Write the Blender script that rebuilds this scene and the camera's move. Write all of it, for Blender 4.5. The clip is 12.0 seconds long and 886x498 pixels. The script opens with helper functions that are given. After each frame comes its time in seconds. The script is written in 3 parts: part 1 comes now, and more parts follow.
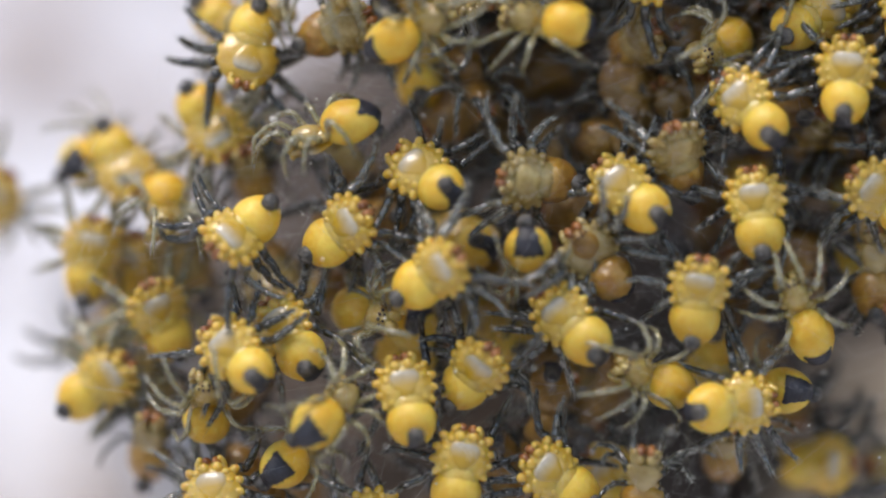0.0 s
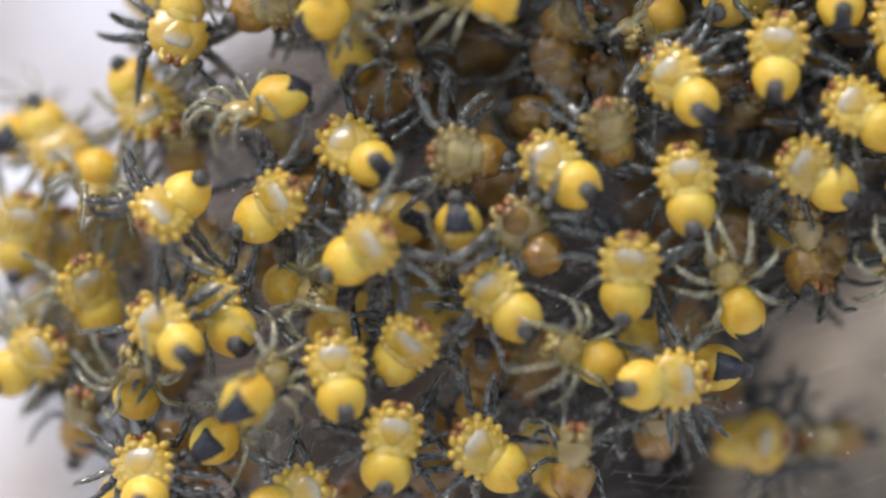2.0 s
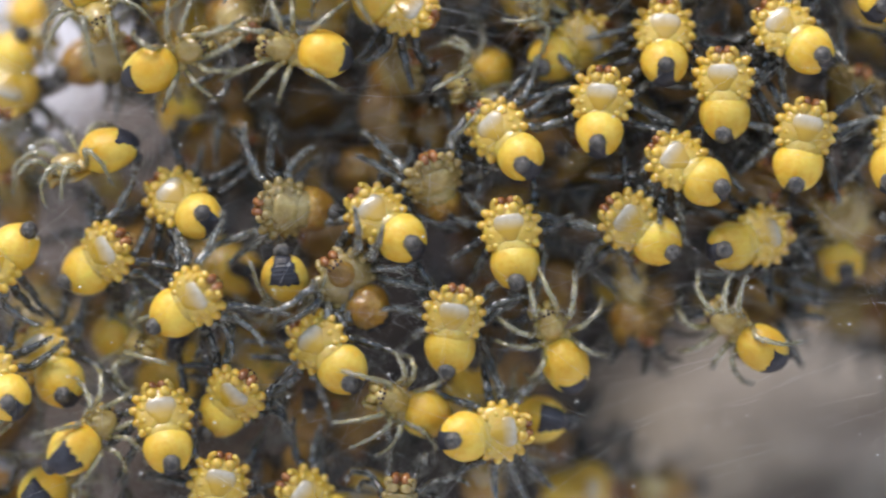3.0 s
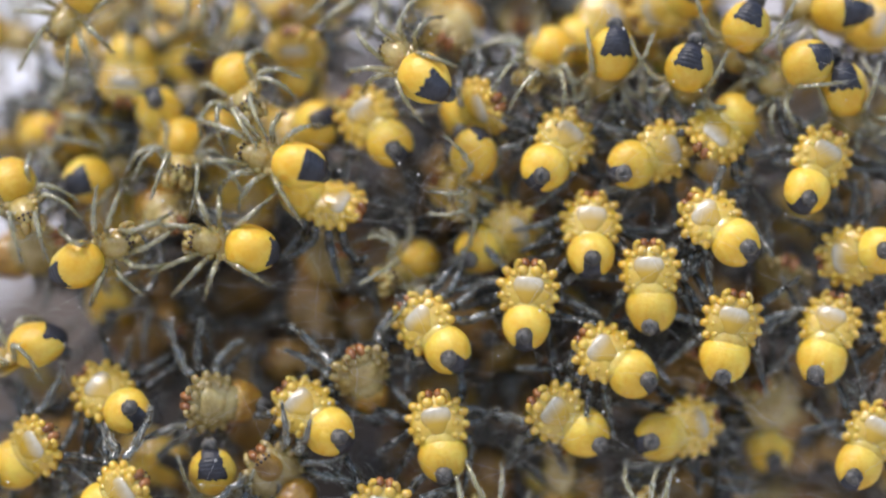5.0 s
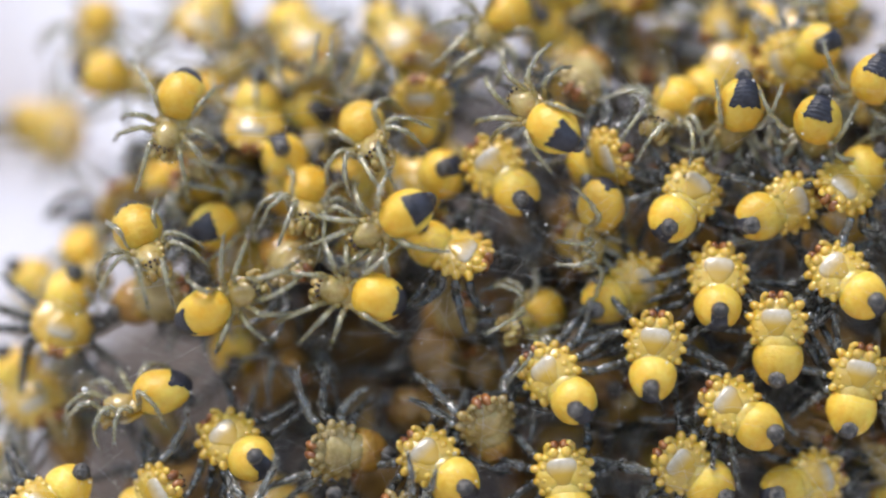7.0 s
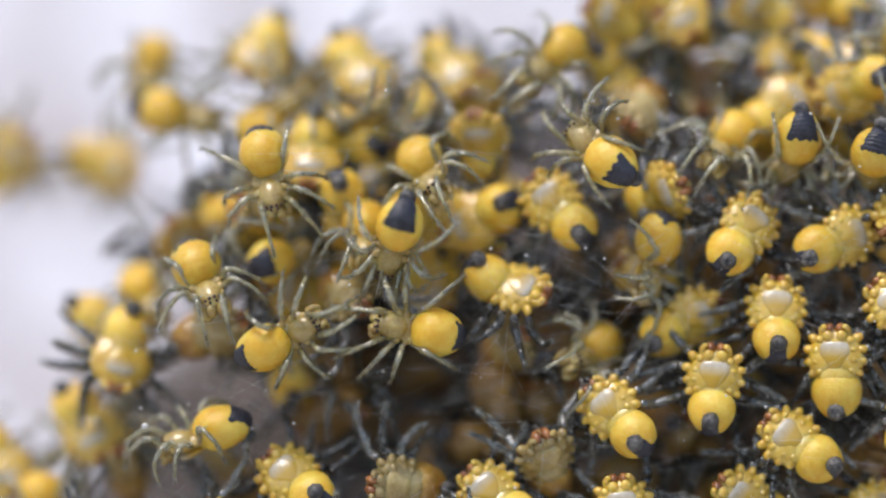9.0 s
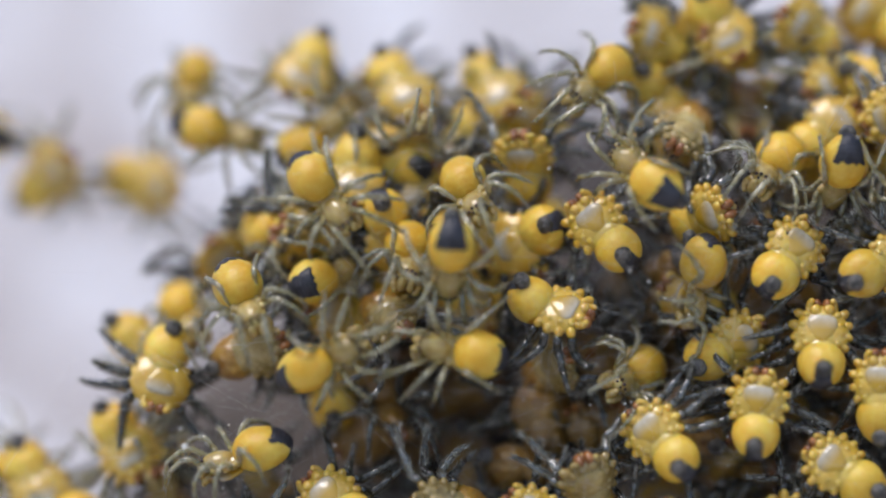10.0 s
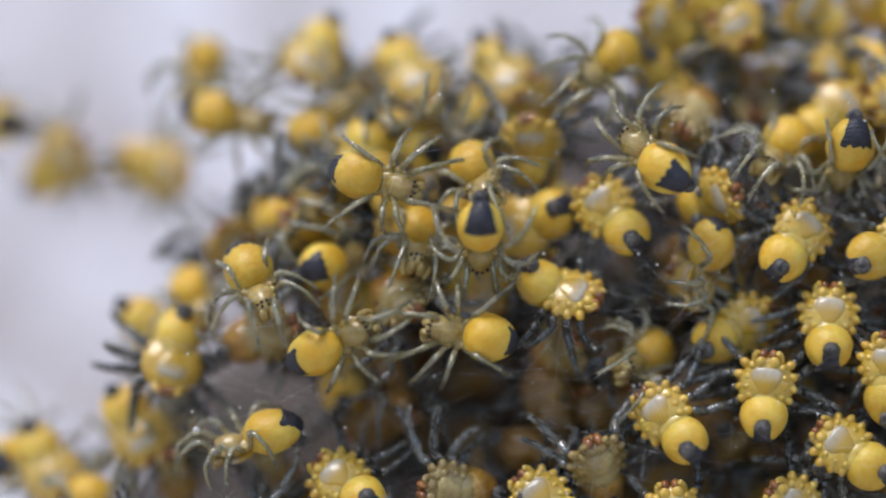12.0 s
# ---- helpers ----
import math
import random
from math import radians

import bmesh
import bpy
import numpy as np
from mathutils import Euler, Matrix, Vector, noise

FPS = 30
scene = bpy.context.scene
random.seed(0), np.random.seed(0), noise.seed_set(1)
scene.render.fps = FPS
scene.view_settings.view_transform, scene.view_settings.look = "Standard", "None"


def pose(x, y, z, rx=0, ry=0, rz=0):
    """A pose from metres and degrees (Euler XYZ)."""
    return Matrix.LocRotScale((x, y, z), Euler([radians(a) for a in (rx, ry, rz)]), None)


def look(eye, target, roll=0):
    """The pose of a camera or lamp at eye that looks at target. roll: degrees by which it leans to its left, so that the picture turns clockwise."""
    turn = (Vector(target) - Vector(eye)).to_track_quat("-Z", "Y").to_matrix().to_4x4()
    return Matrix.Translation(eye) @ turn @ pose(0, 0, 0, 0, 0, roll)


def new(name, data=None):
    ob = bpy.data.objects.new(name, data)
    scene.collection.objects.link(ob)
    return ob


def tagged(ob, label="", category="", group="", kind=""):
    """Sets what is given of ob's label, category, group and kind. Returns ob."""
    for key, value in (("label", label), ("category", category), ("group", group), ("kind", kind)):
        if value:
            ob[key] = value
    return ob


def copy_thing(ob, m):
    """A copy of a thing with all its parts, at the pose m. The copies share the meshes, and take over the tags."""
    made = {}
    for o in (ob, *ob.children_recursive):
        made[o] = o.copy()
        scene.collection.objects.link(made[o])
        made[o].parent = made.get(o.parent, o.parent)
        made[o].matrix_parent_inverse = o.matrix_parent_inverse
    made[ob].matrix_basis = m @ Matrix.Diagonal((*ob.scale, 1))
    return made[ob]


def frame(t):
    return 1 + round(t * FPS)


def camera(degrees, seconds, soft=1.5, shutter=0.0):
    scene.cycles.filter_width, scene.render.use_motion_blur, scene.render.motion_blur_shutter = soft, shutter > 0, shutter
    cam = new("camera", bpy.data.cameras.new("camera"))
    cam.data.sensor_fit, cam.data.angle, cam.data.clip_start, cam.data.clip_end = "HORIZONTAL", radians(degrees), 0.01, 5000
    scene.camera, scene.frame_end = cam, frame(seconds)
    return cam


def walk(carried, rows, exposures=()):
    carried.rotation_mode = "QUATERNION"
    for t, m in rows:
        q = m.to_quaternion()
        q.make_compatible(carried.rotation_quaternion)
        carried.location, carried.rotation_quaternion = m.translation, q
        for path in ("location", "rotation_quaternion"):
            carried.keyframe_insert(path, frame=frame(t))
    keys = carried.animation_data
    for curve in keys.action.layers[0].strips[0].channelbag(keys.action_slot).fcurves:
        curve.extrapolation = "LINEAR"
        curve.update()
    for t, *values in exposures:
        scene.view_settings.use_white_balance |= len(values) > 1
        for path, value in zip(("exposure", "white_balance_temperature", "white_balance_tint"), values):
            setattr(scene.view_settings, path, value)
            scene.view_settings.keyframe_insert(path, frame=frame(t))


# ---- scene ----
MM = 0.001
FAR = 106.5          # mm from the lens to the front layer of the cluster

cam = camera(8.0, 12.0, soft=2.1, shutter=0.25)
cam.data.dof.use_dof = True
cam.data.dof.focus_distance = 0.1064
cam.data.dof.aperture_fstop = 24


def eye(x, z, forward, roll):
    """A pose looking along +y at the cluster; millimetres and degrees."""
    e = Vector((x, forward - FAR, z)) * MM
    return look(e, e + Vector((0, 1, 0)), roll)


PATH = [
    (0, -3.512, -4.320, 0.62, -0.20),
    (0.5, -3.479, -3.860, 0.34, 0.06),
    (1, -3.139, -4.361, 0.81, -0.24),
    (1.5, -2.769, -4.813, 0.74, -0.41),
    (2, -2.350, -4.721, 0.84, -0.11),
    (2.5, -1.810, -4.166, 0.16, -0.13),
    (3, 0.576, -3.841, -0.09, 0.05),
    (3.2, 1.244, -4.288, -0.02, -0.13),
    (4.8, 2.643, -1.246, -0.19, -0.10),
    (5, 1.806, -0.588, -0.26, -0.19),
    (5.5, 1.685, 0.197, -0.70, -0.06),
    (6, 0.409, 0.232, -0.30, -0.13),
    (6.1, -0.405, 0.410, -0.25, -0.06),
    (6.5, 0.000, -0.000, -0.60, -0.10),
    (7, -0.332, 0.249, -0.05, 0.30),
    (7.2, -0.868, 0.385, -0.40, 0.10),
    (8.8, -1.347, 0.919, -0.23, 0.05),
    (9, -1.319, 0.831, -0.25, -0.03),
    (9.5, -1.630, 0.845, -0.36, -0.10),
    (10, -2.047, 1.187, 0.50, 0.40),
    (10.5, -2.347, 0.929, 0.34, 0.23),
    (11, -2.624, 0.603, -0.11, 0.19),
    (11.5, -2.434, 0.689, 0.06, 0.05),
    (12, -2.204, 0.910, -0.09, 0.30),
]
walk(cam, [(t, eye(x, z, f, r)) for t, x, z, f, r in PATH],
     [(0, 0.80, 6900, 13), (2.2, 0.99, 6850, 12), (3.2, 1.04, 6700, 12), (7.2, 1.08, 6650, 12), (8.8, 0.94, 6650, 13), (9.5, 0.75, 6600, 13), (10.5, 0.57, 6450, 13), (12, 0.57, 6450, 13)])

# ---- world and light: a bright overcast day ----
world = bpy.data.worlds.new("overcast_sky")
scene.world = world
world.use_nodes = True
wn = world.node_tree.nodes
sky = wn.new("ShaderNodeTexSky")
sky.sky_type = "NISHITA"
sky.sun_disc = False
sky.sun_elevation = radians(64)
sky.sun_rotation = radians(225)
sky.air_density, sky.dust_density = 1.0, 1.0
wn["Background"].inputs["Strength"].default_value = 0.11
world.node_tree.links.new(sky.outputs["Color"], wn["Background"].inputs["Color"])
sun = new("sun", bpy.data.lights.new("sun", "SUN"))
sun.data.energy, sun.data.angle, sun.data.color = 1.5, radians(30), (1.0, 0.97, 0.94)
sun.matrix_basis = look((-0.42, -0.42, 1.22), (0, 0, 0))


# ---- materials ----
def material(name, low, high, scale=3000.0, rough=0.4, bump=0.1, vary=0.0, spec=0.5, sss=0.0, clear=0.0, coat=0.0, detail=4.0, fine=6.0, bands=0.0, gloss=1.5, fade=None):
    """A principled surface between two base colours by noise at two scales, with a fine relief.
    vary: how far brightness differs from thing to thing; clear: how much light goes through; bands: dark rings round
    the middle, as on banded legs; fade: the colour of the rear end, which leaves the front as a painted reflection."""
    m = bpy.data.materials.new(name)
    m.use_nodes = True
    n, l = m.node_tree.nodes, m.node_tree.links
    p = n["Principled BSDF"]
    co = n.new("ShaderNodeTexCoord")
    a, b = n.new("ShaderNodeTexNoise"), n.new("ShaderNodeTexNoise")
    a.inputs["Scale"].default_value, a.inputs["Detail"].default_value = scale, detail
    b.inputs["Scale"].default_value, b.inputs["Detail"].default_value = scale * fine, 3
    add = n.new("ShaderNodeMath")
    add.operation = "MULTIPLY_ADD"
    add.inputs[1].default_value = 0.35
    ramp = n.new("ShaderNodeValToRGB")
    ramp.color_ramp.elements[0].position, ramp.color_ramp.elements[1].position = 0.5, 0.85
    ramp.color_ramp.elements[0].color, ramp.color_ramp.elements[1].color = (*low, 1), (*high, 1)
    hsv = n.new("ShaderNodeHueSaturation")
    info = n.new("ShaderNodeObjectInfo")
    rng = n.new("ShaderNodeMapRange")
    rng.inputs["To Min"].default_value, rng.inputs["To Max"].default_value = 1 - vary, 1 + vary
    bmp = n.new("ShaderNodeBump")
    bmp.inputs["Strength"].default_value, bmp.inputs["Distance"].default_value = bump, 0.3 / scale
    for x in (a, b):
        l.new(co.outputs["Object"], x.inputs["Vector"])
    l.new(b.outputs["Fac"], add.inputs[0])
    l.new(a.outputs["Fac"], add.inputs[2])
    l.new(add.outputs[0], ramp.inputs["Fac"])
    l.new(info.outputs["Random"], rng.inputs["Value"])
    l.new(rng.outputs["Result"], hsv.inputs["Value"])
    l.new(ramp.outputs["Color"], hsv.inputs["Color"])
    l.new(hsv.outputs["Color"], p.inputs["Base Color"])
    l.new(add.outputs[0], bmp.inputs["Height"])
    l.new(bmp.outputs["Normal"], p.inputs["Normal"])
    if bands:
        far, wave, dim = n.new("ShaderNodeVectorMath"), n.new("ShaderNodeMath"), n.new("ShaderNodeMapRange")
        far.operation, wave.operation = "LENGTH", "SINE"
        size = n.new("ShaderNodeMath")
        size.operation, size.inputs[1].default_value = "MULTIPLY", math.tau / 0.00034
        dim.inputs["From Min"].default_value, dim.inputs["From Max"].default_value = -0.2, 1.0
        dim.inputs["To Min"].default_value, dim.inputs["To Max"].default_value = 1.0, 1.0 - bands
        mix = n.new("ShaderNodeVectorMath")
        mix.operation = "SCALE"
        l.new(co.outputs["Object"], far.inputs[0])
        l.new(far.outputs["Value"], size.inputs[0])
        l.new(size.outputs[0], wave.inputs[0])
        l.new(wave.outputs[0], dim.inputs["Value"])
        l.new(hsv.outputs["Color"], mix.inputs[0])
        l.new(dim.outputs["Result"], mix.inputs["Scale"])
        l.new(mix.outputs["Vector"], p.inputs["Base Color"])
    if fade:
        split, span, mix = n.new("ShaderNodeSeparateXYZ"), n.new("ShaderNodeMapRange"), n.new("ShaderNodeMix")
        mix.data_type = "RGBA"
        span.inputs["From Min"].default_value, span.inputs["From Max"].default_value = 0.00017, -0.00004
        mix.inputs["B"].default_value = (*fade, 1)
        l.new(co.outputs["Object"], split.inputs[0])
        l.new(split.outputs["X"], span.inputs["Value"])
        l.new(span.outputs["Result"], mix.inputs["Factor"])
        l.new(hsv.outputs["Color"], mix.inputs["A"])
        l.new(mix.outputs["Result"], p.inputs["Base Color"])
    p.inputs["Roughness"].default_value = rough
    p.inputs["Specular IOR Level"].default_value = spec
    p.inputs["Subsurface Weight"].default_value = sss
    p.inputs["Subsurface Radius"].default_value = (1.0, 0.65, 0.25)
    p.inputs["Subsurface Scale"].default_value = 0.00020
    p.inputs["Transmission Weight"].default_value = clear
    p.inputs["Coat Weight"].default_value = coat
    p.inputs["Coat IOR"].default_value = gloss
    p.inputs["Coat Roughness"].default_value = min(0.10, rough)
    return m


YELLOW = material("yellow_cuticle", (0.69, 0.38, 0.024), (0.79, 0.575, 0.10), 1900, 0.42, 0.30, vary=0.12, sss=0.5, detail=5)
BLACK = material("black_cuticle", (0.010, 0.010, 0.014), (0.040, 0.040, 0.052), 5000, 0.40, 0.4)
TAIL = material("grey_tail_cuticle", (0.022, 0.021, 0.022), (0.15, 0.135, 0.115), 6500, 0.45, 0.5, vary=0.3)
AMBER = material("amber_cuticle", (0.60, 0.355, 0.030), (0.77, 0.525, 0.115), 3600, 0.34, 0.2, vary=0.12, sss=0.45, coat=0.75)
PALE_LEG = material("pale_leg_cuticle", (0.36, 0.32, 0.10), (0.70, 0.64, 0.38), 3000, 0.18, 0.06, vary=0.12, spec=0.7, clear=0.58, coat=1.0, bands=0.2, gloss=1.7)
GREY_LEG = material("grey_leg_cuticle", (0.075, 0.078, 0.066), (0.30, 0.30, 0.25), 3000, 0.2, 0.06, vary=0.25, spec=0.7, clear=0.5, coat=1.0, bands=0.2, gloss=1.7)
HUSK = material("translucent_amber_husk", (0.34, 0.15, 0.015), (0.60, 0.36, 0.06), 2400, 0.28, 0.3, vary=0.15, sss=0.4, clear=0.25, coat=0.6)
DUSK = material("dusky_cuticle", (0.28, 0.19, 0.05), (0.58, 0.44, 0.18), 2600, 0.26, 0.3, vary=0.2, sss=0.3, clear=0.15, coat=0.7)
OLIVE = material("olive_cuticle", (0.40, 0.25, 0.05), (0.70, 0.54, 0.20), 3500, 0.22, 0.15, vary=0.12, sss=0.3, clear=0.25, coat=0.6)
# brown of dull carapaces; on deep ones the whole skin, standing in for shade
BROWN_SHADED = material("brown_and_shaded_cuticle", (0.16, 0.075, 0.012), (0.44, 0.25, 0.05), 2200, 0.28, 0.3, vary=0.3, sss=0.3, clear=0.2, coat=0.5)
# the pale front paints in the sky's reflection; the amber fade lies behind it
GLINT_PLATE = material("sky_glint_plate", (0.42, 0.35, 0.23), (0.54, 0.48, 0.37), 3200, 0.24, 0.15, vary=0.14, spec=0.6, coat=0.8, fade=(0.54, 0.33, 0.03))
LEG = material("leg_cuticle", (0.018, 0.019, 0.016), (0.12, 0.12, 0.098), 3000, 0.26, 0.08, vary=0.45, spec=0.6, clear=0.45, coat=0.7, bands=0.15, gloss=1.6)
HAIR = material("pale_bristle", (0.14, 0.14, 0.12), (0.55, 0.55, 0.49), 2500, 0.3, 0.0, vary=0.5, spec=0.6, clear=0.2)
JAW = material("reddish_jaw", (0.17, 0.055, 0.018), (0.42, 0.17, 0.05), 5000, 0.25, 0.1, coat=0.4)
EYE = material("dark_eye", (0.012, 0.006, 0.006), (0.06, 0.025, 0.02), 6000, 0.12, 0.0, coat=0.6)
SILK = material("pale_silk", (0.62, 0.62, 0.60), (0.85, 0.85, 0.84), 900, 0.35, 0.0, clear=0.2)
DUST = material("pale_dust", (0.6, 0.58, 0.52), (0.85, 0.84, 0.8), 4000, 0.6, 0.2)
TIMBER = material("weathered_timber", (0.030, 0.022, 0.018), (0.19, 0.145, 0.112), 170, 0.8, 0.8, fine=7.0, detail=8)
WALL = material("white_render", (0.88, 0.88, 0.92), (0.40, 0.335, 0.31), 360, 0.75, 0.9, fine=3.0, detail=3)
# paler than the timber, to put light on the board's lower right into colour
LIT_BOARD = material("lit_board_tone", (0.060, 0.046, 0.037), (0.40, 0.35, 0.29), 480, 0.85, 0.9, fine=4.0, detail=6)
CHALK = material("pale_chalky_crust", (0.38, 0.37, 0.32), (0.66, 0.65, 0.59), 600, 0.9, 0.8, fine=4.0, detail=6)
SOIL = material("pale_ground", (0.20, 0.18, 0.15), (0.34, 0.31, 0.27), 3, 0.9, 0.5)


# ---- shapes ----
def part(name, bm, mat, parent=None, label=""):
    """Links a bmesh, built in millimetres, as one mesh object under its thing."""
    bmesh.ops.scale(bm, vec=(MM, MM, MM), verts=bm.verts)
    bmesh.ops.recalc_face_normals(bm, faces=bm.faces)
    me = bpy.data.meshes.new(name)
    bm.to_mesh(me)
    bm.free()
    me.materials.append(mat)
    for p in me.polygons:
        p.use_smooth = True
    ob = new(name, me)
    ob.parent = parent
    return tagged(ob, label)


def ball(bm, c, r, turn=None, u=14, v=10, bend=None):
    """An ellipsoid about c with half axes r; bend shapes the unit point."""
    made = bmesh.ops.create_uvsphere(bm, u_segments=u, v_segments=v, radius=1.0)["verts"]
    turn = turn or Matrix.Identity(3)
    for w in made:
        q = bend(w.co.copy()) if bend else w.co
        w.co = Vector(c) + turn @ Vector((q.x * r[0], q.y * r[1], q.z * r[2]))


def tube(bm, points, radii, sides=7):
    """A round tube through the points, closed with blunt tips."""
    rings = []
    pts = [Vector(p) for p in points]
    side = None
    for i, p in enumerate(pts):
        d = (pts[min(i + 1, len(pts) - 1)] - pts[max(i - 1, 0)]).normalized()
        if side is None:
            side = d.orthogonal().normalized()
        side = (side - d * side.dot(d)).normalized()
        up = d.cross(side)
        rings.append([bm.verts.new(p + radii[i] * (math.cos(k * math.tau / sides) * side + math.sin(k * math.tau / sides) * up)) for k in range(sides)])
    for a, b in zip(rings, rings[1:]):
        for k in range(sides):
            bm.faces.new((a[k], a[(k + 1) % sides], b[(k + 1) % sides], b[k]))
    for ring, p, q in ((rings[0], pts[0], pts[1]), (rings[-1], pts[-1], pts[-2])):
        tip = bm.verts.new(p + (p - q).normalized() * (ring[0].co - p).length * 0.7)
        for k in range(sides):
            bm.faces.new((ring[k], ring[(k + 1) % sides], tip))


def limb(bm, joints, radii):
    """A jointed leg as one tube that swells along each segment and narrows at the joints."""
    points, thick = [], []
    for (a, b), (ra, rb) in zip(zip(joints, joints[1:]), zip(radii, radii[1:])):
        a, b = Vector(a), Vector(b)
        for s, w in ((0.02, 0.80), (0.10, 0.98), (0.4, 1.0), (0.72, 0.94), (0.92, 0.98), (0.985, 0.80)):
            points.append(a.lerp(b, s))
            thick.append(w * (ra + (rb - ra) * s))
    tube(bm, points, thick)


def bristles(bm, joints, radii, rng):
    """Fine hairs that lie along a leg, and a few that stand off it."""
    for (a, b), (ra, rb) in zip(zip(joints, joints[1:]), zip(radii, radii[1:])):
        d = (b - a).normalized()
        for k in range(11):
            s = rng.uniform(0.0, 0.85)
            out = d.orthogonal().normalized()
            out.rotate(Matrix.Rotation(rng.uniform(0, math.tau), 3, d))
            root = a.lerp(b, s) + out * (ra + (rb - ra) * s) * 0.90
            tip = root + ((out * 0.8 + d * 0.7) * rng.uniform(0.06, 0.12) if k < 4 else (out * 0.14 + d) * rng.uniform(0.10, 0.20))
            w = 0.007 if k < 4 else 0.009
            q = [bm.verts.new(root + o * w) for o in (out, d.cross(out), -d.cross(out))] + [bm.verts.new(tip)]
            for f in ((0, 1, 3), (1, 2, 3), (2, 0, 3)):
                bm.faces.new([q[k] for k in f])


# ---- setting ----
def wall():
    bm = bmesh.new()
    bmesh.ops.create_cube(bm, size=1.0)
    for v in bm.verts:
        z = -150 + v.co.z * 1720
        v.co = Vector((v.co.x * 4000, 24 + z + (v.co.y + 0.5) * 250, z))
    ob = part("wall_north", bm, WALL)
    return tagged(ob, "rough white rendered sloping wall behind the spiderlings", "wall", kind="structure")


def ground():
    bm = bmesh.new()
    bmesh.ops.create_grid(bm, x_segments=4, y_segments=4, size=400000.0)
    for v in bm.verts:
        v.co.z = -1000
    ob = part("ground", bm, SOIL)
    return tagged(ob, "pale bare ground below the sloping wall", "ground", kind="structure")


def timber():
    """A weathered piece of timber on the wall, with a lumpy face and a rounded upper left edge."""
    nx, nz = 160, 120
    x0, x1, z0, z1 = -13.0, 17.0, -15.0, 11.0
    bm = bmesh.new()
    grid = []
    for j in range(nz + 1):
        row = []
        for i in range(nx + 1):
            x, z = x0 + (x1 - x0) * i / nx, z0 + (z1 - z0) * j / nz
            edge = min((x + 9.5) * 0.9 + 2.6 * math.exp(-((z + 5.2) / 1.1) ** 2), 0.6 * (x + 8.6) - 0.8 * (z + 0.9), 0.9 * (5.2 - z))
            edge += 0.5 * noise.noise(Vector((x * 0.5, z * 0.5, 3.0)))
            y = 7.5 + 9.0 / (1 + math.exp(-(x - 1.8) / 0.9)) + 70 / (1 + math.exp(max(edge, -4) / 0.7))
            y += 0.9 * noise.noise(Vector((x * 0.28, z * 0.4, 1.0))) + 0.35 * noise.noise(Vector((x * 0.9, z * 1.6, 5.0)))
            y += 0.12 * noise.noise(Vector((x * 4, z * 6, 9.0)))
            row.append(bm.verts.new((x, y, z)))
        grid.append(row)
    for a, b in zip(grid, grid[1:]):
        for i in range(nx):
            bm.faces.new((a[i], a[i + 1], b[i + 1], b[i]))
    rim = [e for e in bm.edges if e.is_boundary]
    out = bmesh.ops.extrude_edge_only(bm, edges=rim)["geom"]
    for v in out:
        if isinstance(v, bmesh.types.BMVert):
            v.co.y = 60.0
    ob = part("timber_board", bm, TIMBER)
    return tagged(ob, "weathered grey-brown timber board fixed to the white wall", "board")


def plaster():
    """A pale added lump below the board: its lit face, with light painted in."""
    bm = bmesh.new()
    def lump(q):
        p = Vector((q.x * 8, q.y * 6, q.z * 6))
        return q * (1 + 0.12 * noise.noise(p * 0.3) + 0.05 * noise.noise(p * 0.9) + 0.022 * noise.noise(p * 2.6))
    ball(bm, (12.2, 15.5, -11.0), (11.2, 9.0, 7.5), u=160, v=110, bend=lump)
    ob = part("plaster_lump", bm, LIT_BOARD)
    tagged(ob, "mottled grey-brown crumbling lump added as the lit lower right of the board", "plaster")
    bm = bmesh.new()
    ball(bm, (9.8, 9.4, -10.0), (3.6, 2.4, 3.2), u=60, v=40, bend=lump)
    ob = part("chalk_crust", bm, CHALK)
    return tagged(ob, "pale chalky crust on the grey-brown lit-board lump", "crust")


wall()
ground()
timber()
plaster()


# ---- spiderlings ----
BODY = Vector((-0.64, 0.0, 0.05))     # middle of the abdomen
HALF_BACK, HALF_BELLY = (0.49, 0.41, 0.40), (0.435, 0.415, 0.385)
WAIST = Vector((-0.32, 0.0, 0.0))


def abdomen_shape(q, seed):
    """Egg-shaped, uneven, narrower at the tail; each model a little longer or rounder."""
    k = (1.0 + (0.10 + 0.06 * math.sin(seed * 2.3)) * q.x) * (1.0 + 0.04 * math.sin(seed * 1.3))
    r = 1 + 0.030 * noise.noise(q * 1.7 + Vector((seed, 0, 0))) + 0.014 * noise.noise(q * 5.0 + Vector((0, seed, 0)))
    return Vector((q.x * (1.0 + 0.05 * math.sin(seed * 3.1)), q.y * k, q.z * k * 0.97)) * r


def curl(bm, bend):
    """Turns what hangs behind the waist down by bend degrees."""
    bmesh.ops.rotate(bm, cent=WAIST, matrix=Matrix.Rotation(radians(-bend), 3, "Y"), verts=bm.verts)
    return bm


